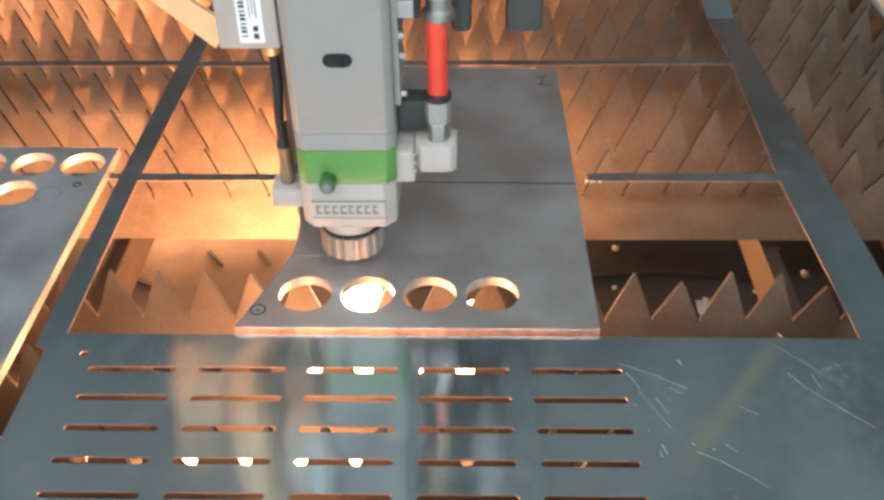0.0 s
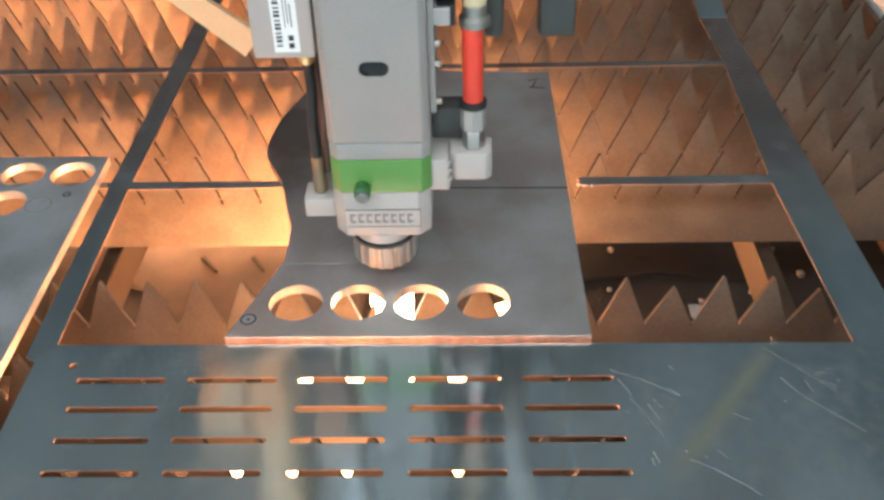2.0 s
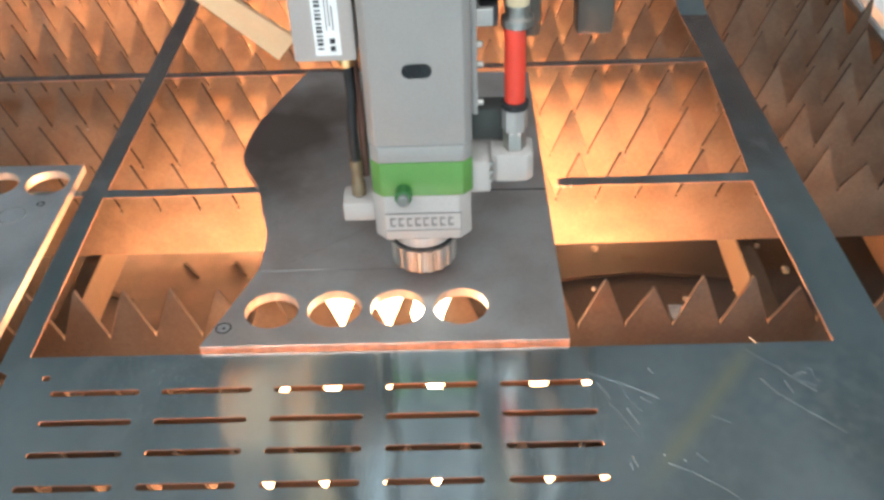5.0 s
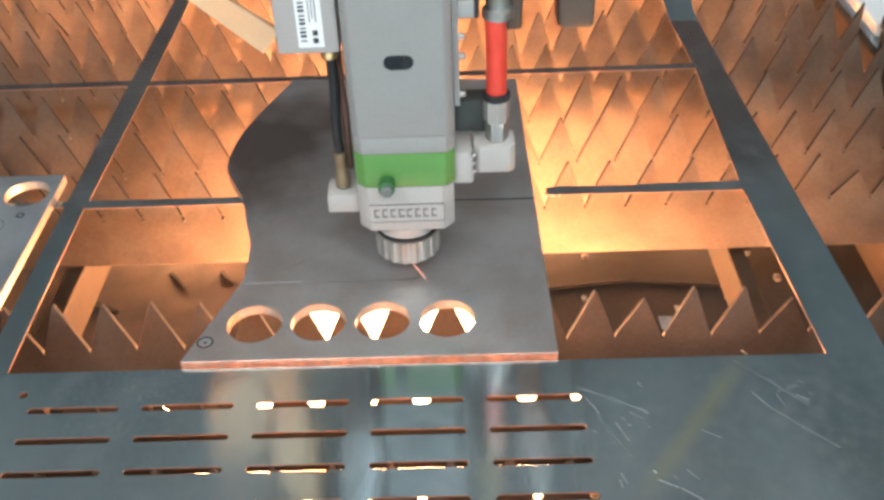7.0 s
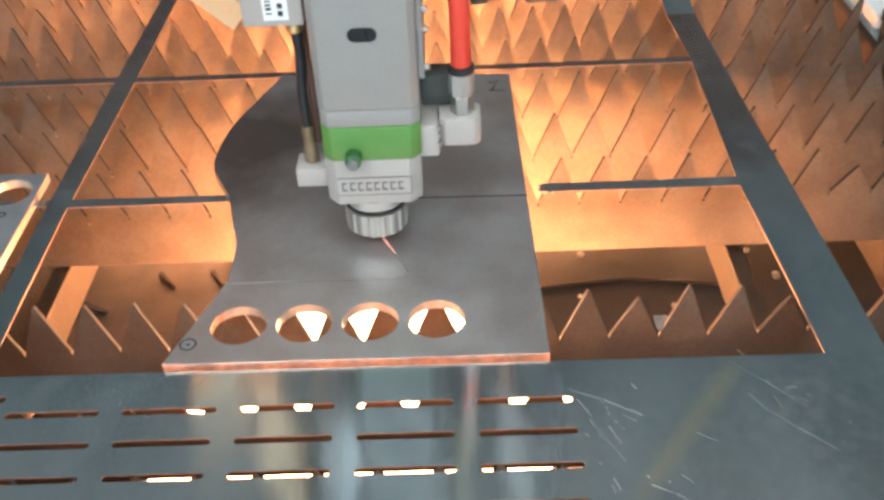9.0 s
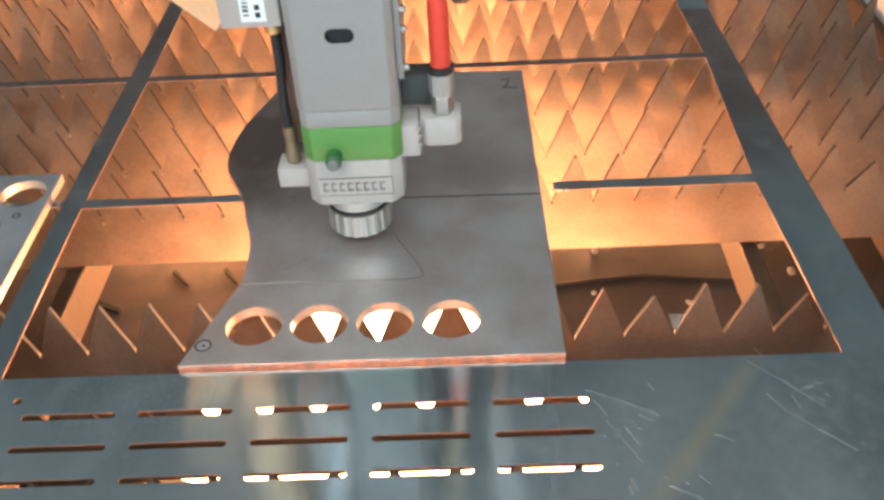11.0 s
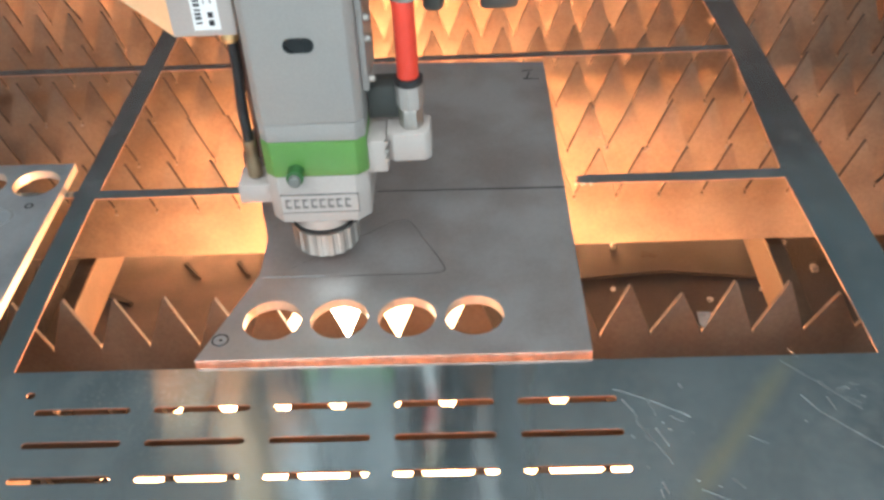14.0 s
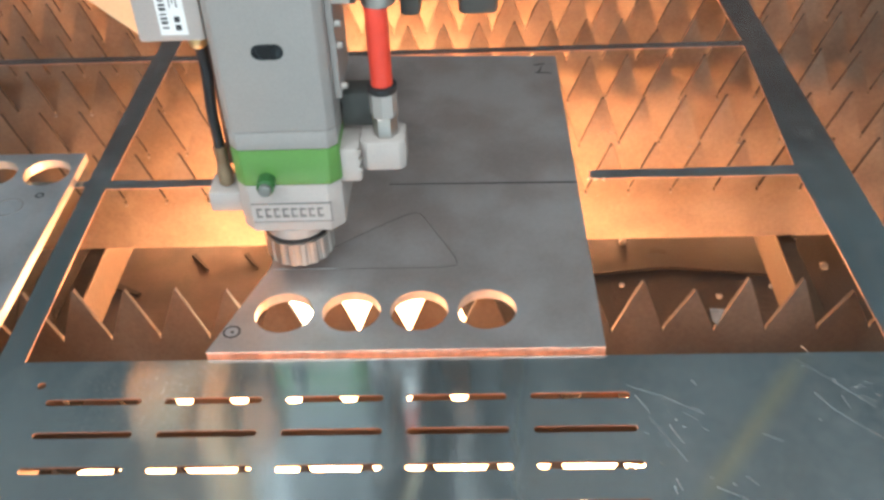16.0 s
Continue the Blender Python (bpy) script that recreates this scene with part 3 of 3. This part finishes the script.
part("hose", hose([(-0.046, 0.01, 0.1), (-0.0455, 0.01, 0.15), (-0.047, 0.012, 0.2), (-0.046, 0.014, 0.26)], 0.0032), mat("brown_hose", (0.16, 0.08, 0.06), 0.4), plug, "thin brown hose", smooth=True)
amp = part("amplifier_box", box(-0.089, -0.0415, -0.012, 0.04, 0.217, 0.4, 0.002), PAINT_PALE, head, "pale box with a printed sticker", smooth=True)
sticker = part("sticker", box(-0.072, -0.0525, -0.0124, -0.011, 0.2225, 0.4), STICKER, amp, "white sticker with dark bars")
for i in range(24):
    part("print_bar", box(-0.0698, -0.0652, -0.0127, -0.0115, 0.2275 + i * 0.0034, 0.2275 + i * 0.0034 + (0.0012, 0.0022, 0.0017)[i % 3]), INK, sticker)
for i in range(2):
    part("print_bar", box(-0.0605, -0.0565, -0.0127, -0.0115, 0.226 + i * 0.0062, 0.2302 + i * 0.0062), INK, sticker)
for x0, x1, z0, z1 in ((-0.0622, -0.0614, 0.243, 0.285), (-0.0598, -0.059, 0.246, 0.27), (-0.0575, -0.0565, 0.243, 0.262)):
    part("print_bar", box(x0, x1, -0.0127, -0.0115, z0, z1), INK_GREY, sticker)
part("gland", lathe([(0.006, 0.206), (0.007, 0.208), (0.007, 0.217)], 16, origin=(-0.052, 0.004, 0)), BRASS, amp, "brass cable gland", smooth=True)
# gas side
rail = part("side_rail", box(CX + 0.0425, CX + 0.0475, -0.008, 0.05, 0.165, 0.42, 0.001), PAINT, head, "thin side rail")
for z in (0.172, 0.205, 0.222, 0.262):
    part("screw", lathe([(0.0028, 0.0), (0.0028, 0.004), (0.0018, 0.005)], 12, "x", (CX + 0.0475, 0.0, z)), STEEL, rail)
part("flange", box(CX + 0.038, CX + 0.0572, -0.014, 0.02, 0.0945, 0.1245, 0.0025), PAINT_PALE, head, "pale gas flange", smooth=True)
part("dark_block", box(CX + 0.043, CX + 0.078, 0.012, 0.034, 0.1295, 0.158, 0.0015), GREY_DARK, head, "dark block behind the gas elbow", smooth=True)
elbow = part("elbow", rounded(CX + 0.0575, CX + 0.092, -0.012, 0.02, 0.1035, 0.1285, 0.005), PAINT_PALE, head, "pale gas elbow block", smooth=True)
for z in (0.108, 0.116, 0.124):
    part("screw", lathe([(0.0018, -0.0165), (0.0018, -0.013)], 10, "y", (CX + 0.0574, 0, z)), STEEL, elbow)
part("hex_nut", lathe([(0.0085, 0.128), (0.0095, 0.129), (0.0095, 0.1445), (0.0085, 0.1455)], 6, origin=(0.079, 0.002, 0)), STEEL, elbow, "steel hexagon nut")
part("coupling", lathe([(0.0095, 0.1455), (0.0105, 0.147), (0.0105, 0.165), (0.0095, 0.166)], 8, origin=(0.079, 0.002, 0)), ALU, elbow, "grey eight-sided coupling")
part("collar", lathe([(0.0108, 0.166), (0.0112, 0.167), (0.0112, 0.171), (0.0095, 0.172)], 24, origin=(0.079, 0.002, 0)), BLACK, elbow, "black hose collar")
red = part("gas_hose", hose([(0.079, 0.002, 0.17), (0.079, 0.003, 0.2), (0.0788, 0.005, 0.225), (0.0775, 0.009, 0.236)], 0.0083, 20), RED, head, "bright red gas hose", smooth=True)
part("fitting", lathe([(0.0105, 0.232), (0.0125, 0.233), (0.0125, 0.239), (0.0095, 0.241), (0.0095, 0.25)], 18, origin=(0.0805, 0.01, 0)), STEEL, red, "steel hose clamp", smooth=True)
part("amber_hose", hose([(0.0805, 0.01, 0.247), (0.081, 0.013, 0.27), (0.078, 0.02, 0.3), (0.07, 0.03, 0.34), (0.065, 0.04, 0.42)], 0.0095, 16), AMBER, red, "clear amber hose", smooth=True)
part("valve", box(0.052, 0.066, 0.0, 0.03, 0.236, 0.253, 0.001, bm=box(0.05, 0.072, 0.004, 0.03, 0.256, 0.3, 0.002)), BLACK, head, "dark valve block", smooth=True)
part("bracket", box(0.0475, 0.062, -0.004, 0.03, 0.238, 0.252, 0.001), ALU, head, "grey valve bracket")
# what the head hangs from
carriage = part("carriage", box(-0.2, 0.2, 0.2, 0.24, 0.34, 1.0, 0.004), GREY_DARK, head, "dark grey carriage plate behind the head")
part("hanger", box(-0.03, 0.04, 0.06, 0.21, 0.36, 0.6, 0.003), PAINT, carriage)
# both guard strips are out of view, added for their stripes in the sheet
part("guard", box(-0.197, -0.157, 0.14, 0.2, 0.33, 0.75, 0.003), TAN, carriage, "tan strip out of view, reflected in the sheet")
strap = stroke((-0.114, 0.177), (-0.24, 0.284), 0.026, 0.0, 0.006)
for v in strap.verts:
    v.co = Vector((v.co.x, 0.1 - v.co.z, v.co.y))
box(-0.25, -0.19, 0.1, 0.15, 0.27, 0.34, 0.002, bm=strap)
part("brace", strap, TAN, carriage, "slanting tan brace")
part("guard", box(0.12, 0.15, 0.14, 0.2, 0.36, 0.75, 0.003), PAINT_PALE, carriage, "pale strip out of view, reflected in the sheet")

for x0, x1 in ((0.136, 0.168), (0.089, 0.106)):
    plug_b = part("cable_plug", box(x0, x1, 0.09, 0.11 + (x1 - x0) / 3, 0.182, 0.3, 0.005), GREY_DARK, head, "dark grey cable plug", smooth=True)
    part("cable", hose([((x0 + x1) / 2, 0.1, 0.29), ((x0 + x1) / 2, 0.105, 0.35), ((x0 + x1) / 2 - 0.01, 0.15, 0.45)], (x1 - x0) * 0.3), BLACK, plug_b, "black cable", smooth=True)

# ---- scrap in the tray ----
def scrap(a, b, width):
    """A narrow bent offcut lying in the tray."""
    bm = stroke(a, b, width, -0.2995, 0.004)
    return tagged(part("offcut", bm, DARK_STEEL), "narrow dark steel offcut lying in the tray", "offcut", "offcuts in the tray")


for a, b, w in (((-0.035, 0.5), (-0.01, 0.468), 0.006), ((0.037, 0.5), (0.056, 0.47), 0.006), ((-0.15, 0.45), (-0.09, 0.42), 0.012), ((0.58, 0.49), (0.6, 0.485), 0.012)):
    scrap(a, b, w)
grey_patch = part("tray_patch", cutout([(0.47, 0.44), (0.6, 0.455), (0.73, 0.435), (0.74, 0.56), (0.46, 0.57)], [], -0.2999, -0.296), PATCH_GREY)
tagged(grey_patch, "dull grey flat patch in the tray", "scrap plate")

# brown sheet added for the stronger glow on the left of the tray
brown_patch = part("tray_patch", cutout([(-0.14, 0.34), (0.2, 0.35), (0.22, 0.6), (-0.15, 0.62)], [], -0.2999, -0.2995), TRAY_BROWN)
tagged(brown_patch, "thin brown patch added for the glow on the tray", "scrap plate")


def lump(x, y, z, r, seed, bm=None):
    """An uneven bead of slag."""
    rng = random.Random(seed)
    fresh = bmesh.new()
    bmesh.ops.create_icosphere(fresh, subdivisions=1, radius=r)
    for v in fresh.verts:
        v.co *= rng.uniform(0.7, 1.2)
        v.co += Vector((x, y, z))
    return joined(bm, fresh)


for i, (x, y, r) in enumerate(((0.544, 0.503, 0.007), (0.533, 0.418, 0.005), (0.794, 0.445, 0.008), (0.769, 0.501, 0.006), (0.651, 0.391, 0.006), (0.72, 0.41, 0.004))):
    tagged(part("slag_lump", lump(x, y, -0.2965 + r * 0.6, r * 0.8, i), SLAG_GREY), "small pale lump of slag in the tray", "slag", "slag lumps in the tray")

# spatter frozen on the slats and on the torn bar end
rng = random.Random(5)
spatter = None
for k in range(22):
    spatter = lump(rng.gauss(0.492, 0.006), 0.3829, rng.gauss(-0.043, 0.003), rng.uniform(0.0006, 0.0014), k, spatter)
for x, z in ((0.549, -0.061), (0.507, -0.056), (0.585, -0.063), (0.42, -0.06)):
    for k in range(3):
        spatter = lump(x + rng.uniform(-0.002, 0.002), 0.3829, z + rng.uniform(-0.003, 0.001), rng.uniform(0.0008, 0.0017), k, spatter)
for k in range(16):
    spatter = lump(rng.uniform(0.0, 0.65), 0.2929, rng.uniform(-0.115, -0.06), rng.uniform(0.0007, 0.0016), k, spatter)
for y, phase in PHASES.items():
    for n in range(-14, 6):
        x = 0.466 + n * PITCH + phase
        spatter = lump(x + rng.uniform(-0.001, 0.001), y - 0.0028, -0.0605 + rng.uniform(-0.002, 0.001), rng.uniform(0.0012, 0.0022), n, spatter)
tagged(part("spatter", spatter, SLAG_GREY, bed, "small frozen beads of metal on the slats"), kind="stuff")
tip = None
for k in range(9):
    tip = lump(rng.uniform(0.457, 0.474), rng.uniform(0.2316, 0.2335), -0.001, rng.uniform(0.0009, 0.0018), k, tip)
part("torn_edge", tip, EDGE_PALE, sheet, "bright slag on the torn bar end")
chip = cutout([(0.545, -0.032), (0.5575, -0.033), (0.5535, -0.05), (0.549, -0.045)], [], -0.0025, -0.0005)
for v in chip.verts:
    v.co = Vector((v.co.x, 0.084 + v.co.z, v.co.y))
part("chip", chip, SLAG_GREY, bed, "pale metal chip stuck between two teeth")

# ---- sparks under the plate ----
jet = part("spark_jet", lathe([(0.0004, 0.005), (0.0006, -0.002), (0.005, -0.0035), (0.016, -0.014), (0.02, -0.035), (0.018, -0.07), (0.008, -0.12), (0.006, -0.28), (0.005, -0.29)], 20), JET)
tagged(jet, "white-hot spray of sparks below the nozzle", "sparks")
spray = lathe([(0.012, -0.28), (0.05, -0.287), (0.11, -0.293), (0.1, -0.298)], 64)
# stretched far back and sideways, out of sight, to light the slats from below
for v in spray.verts:
    if v.co.y > 0:
        v.co.y *= 7.0
    else:
        v.co.y *= 0.6
    if v.co.x > 0:
        v.co.x *= 2.9 - 1.85 * min(1.0, max(0.0, v.co.y / 0.25))
    else:
        v.co.x *= 2.6 - 1.6 * min(1.0, max(0.0, v.co.y / 0.25))
part("splash", spray, SPLASH, jet, "spray of sparks on the tray, stretched to light the slats")
# streaks added where the tray is hidden, to light the slats from below
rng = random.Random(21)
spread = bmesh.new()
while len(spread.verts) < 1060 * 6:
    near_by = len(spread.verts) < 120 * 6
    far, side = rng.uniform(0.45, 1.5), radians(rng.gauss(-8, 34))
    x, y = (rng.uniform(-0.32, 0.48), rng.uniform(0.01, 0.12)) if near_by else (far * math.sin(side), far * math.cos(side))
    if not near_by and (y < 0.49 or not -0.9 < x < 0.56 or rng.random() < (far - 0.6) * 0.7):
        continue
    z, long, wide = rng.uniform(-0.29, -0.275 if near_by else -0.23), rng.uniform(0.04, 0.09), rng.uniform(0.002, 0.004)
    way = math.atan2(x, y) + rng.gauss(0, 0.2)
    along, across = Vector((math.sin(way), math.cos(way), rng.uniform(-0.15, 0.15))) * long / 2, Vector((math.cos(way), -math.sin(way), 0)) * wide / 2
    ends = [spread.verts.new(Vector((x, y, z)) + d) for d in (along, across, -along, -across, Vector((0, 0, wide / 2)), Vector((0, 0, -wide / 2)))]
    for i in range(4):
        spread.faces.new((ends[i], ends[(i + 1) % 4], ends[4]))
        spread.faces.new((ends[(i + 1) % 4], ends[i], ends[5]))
slat_light = tagged(part("slat_light_streaks", spread, SLAT_LIGHT), "glowing streaks added out of view to light the slats", "sparks", kind="stuff")
# glowing strip on the plate for the light that shines up through the cut
cut_glow = tagged(part("cut_glow_line", stroke((0.006, 0), (0.034, 0), 0.0009, 0.0, 0.0002), KERF_GLOW), "thin glowing strip for light shining through the cut", "hot metal")


def spark(length, width):
    """A streak of hot metal, pointed at both ends, along x."""
    bm = lathe([(0.0002, -length / 2), (width / 2, -length / 5), (width / 2, length / 4), (0.0002, length / 2)], 8, "x")
    return tagged(part("flying_spark", bm, SPARK), "white-hot spark flying off the cut", "spark", "flying sparks")


streaks = [spark(0.03, 0.0022), spark(0.02, 0.003), spark(0.022, 0.003), spark(0.031, 0.0025), spark(0.036, 0.0025), spark(0.06, 0.0022)]


def motions():
    cut = [(0, 0.234, 0.1),
           (0.5, 0.2437, 0.0987),
           (1, 0.2531, 0.0994),
           (1.5, 0.262, 0.0999),
           (2, 0.2722, 0.099),
           (2.5, 0.2808, 0.0985),
           (3, 0.2902, 0.0986),
           (3.5, 0.2995, 0.0987),
           (4, 0.3086, 0.0989),
           (4.5, 0.3178, 0.0992),
           (5, 0.327, 0.0996),
           (5.35, 0.3325, 0.101),
           (5.6, 0.3345, 0.1045),
           (6, 0.333, 0.1105),
           (6.5, 0.3292, 0.1195),
           (7, 0.3248, 0.1285),
           (7.5, 0.3208, 0.1382),
           (8, 0.3155, 0.1465),
           (8.5, 0.311, 0.1567),
           (9, 0.3063, 0.1659),
           (9.4, 0.3035, 0.1722),
           (9.65, 0.3005, 0.1752),
           (9.9, 0.2965, 0.1762),
           (10.3, 0.289, 0.1742),
           (10.8, 0.2813, 0.169),
           (11.5, 0.2712, 0.1621),
           (12, 0.264, 0.1568),
           (12.5, 0.2566, 0.1509),
           (13, 0.2494, 0.1453),
           (13.5, 0.2417, 0.1392),
           (14, 0.2342, 0.1338),
           (14.5, 0.2266, 0.1281),
           (15, 0.2189, 0.1229),
           (15.5, 0.2113, 0.1171),
           (16, 0.204, 0.1121)]
    rows = [(t, pose(x, y, 0)) for t, x, y in cut]
    walk(head, rows)
    # in the first leg the spray tips into the tray, which dims it; later it trails to the far side
    walk(jet, [(t, pose(x, y, 0, -3 if t < 4.8 else -1.5 if t < 5.4 else 0, 0, 70 if t < 4.3 else 45 if t < 4.8 else 20 if t < 5.4 else 10 if t < 9.5 else -2)) for t, x, y in cut])
    # these unseen streaks lie on the far left in the first leg and spread over the whole tray later, to light the slats
    # there
    walk(slat_light, [(t, pose(x, 0.1, 0)) for t, x in ((0, -0.08), (2, -0.06), (4, -0.03), (4.6, 0.05), (5.2, 0.24), (5.8, 0.33), (9, 0.34), (16, 0.34))])
    walk(cut_glow, [(t, pose(x, y, PT, 0, 0, -63) if 5.9 < t < 9.2 else pose(x, y, -0.29, 0, 0, -63)) for t, x, y in cut])
    # sparks rest in the spray, leap out and fall away
    a, b, c, d, e, f = streaks
    walk(a, [(0, pose(0.27, 0.12, -0.29)), (1.3, pose(0.27, 0.12, -0.29)), (1.4, pose(0.39, -0.05, 0.03, 0, 0, -45)), (1.5, pose(0.495, -0.161, 0.012, 0, 0, -45)),
             (1.6, pose(0.6, -0.3, 0.02, 0, 0, -45)), (1.9, pose(0.9, -0.95, -0.89, 0, 0, -45)), (16, pose(0.9, -0.95, -0.89, 0, 0, -45))])
    walk(b, [(0, pose(0.24, 0.17, -0.29)), (14.2, pose(0.24, 0.17, -0.29)), (14.5, pose(0.477, 0.196, -0.1, 0, 0, -3)), (14.6, pose(0.6, 0.19, -0.13, 0, 10, -3)), (14.8, pose(0.75, 0.18, -0.296)), (16, pose(0.75, 0.18, -0.296))])
    walk(c, [(0, pose(0.24, 0.15, -0.29)), (14.25, pose(0.24, 0.15, -0.29)), (14.5, pose(0.48, 0.164, -0.1, 0, 8, -14)), (14.6, pose(0.58, 0.15, -0.13, 0, 14, -14)), (14.8, pose(0.72, 0.13, -0.296)), (16, pose(0.72, 0.13, -0.296))])
    walk(f, [(0, pose(0.28, 0.11, -0.29)), (2.8, pose(0.28, 0.11, -0.29)), (2.9, pose(0.282, -0.02, 0.03, 0, 0, 85)), (3.0, pose(0.287, -0.124, 0.02, 0, 0, 88)), (3.1, pose(0.27, -0.2, 0.03, 0, 0, 86)),
             (3.5, pose(0.25, -0.95, -0.89, 0, 0, 86)), (16, pose(0.25, -0.95, -0.89, 0, 0, 86))])
    for ember, x0, y0, x1, y1 in ((d, 0.29, 0.13, 0.041, 0.171), (e, 0.29, 0.15, 0.087, 0.176)):
        walk(ember, [(0, pose(x0, y0, -0.29)), (3.8, pose(x0, y0, -0.29)), (4.0, pose(x1, y1, -0.1, 0, 0, 10)), (4.1, pose(x1 - 0.1, y1, -0.15, 0, -10, 10)), (4.3, pose(x1 - 0.25, y1, -0.296)), (16, pose(x1 - 0.25, y1, -0.296))])
    for when, sliver in SLIVERS:
        walk(sliver, [(0, pose(0, 0, 0)), (when - 0.1, pose(0, 0, 0)), (when + 0.2, pose(0, 0, -0.296)), (16, pose(0, 0, -0.296))])


motions()
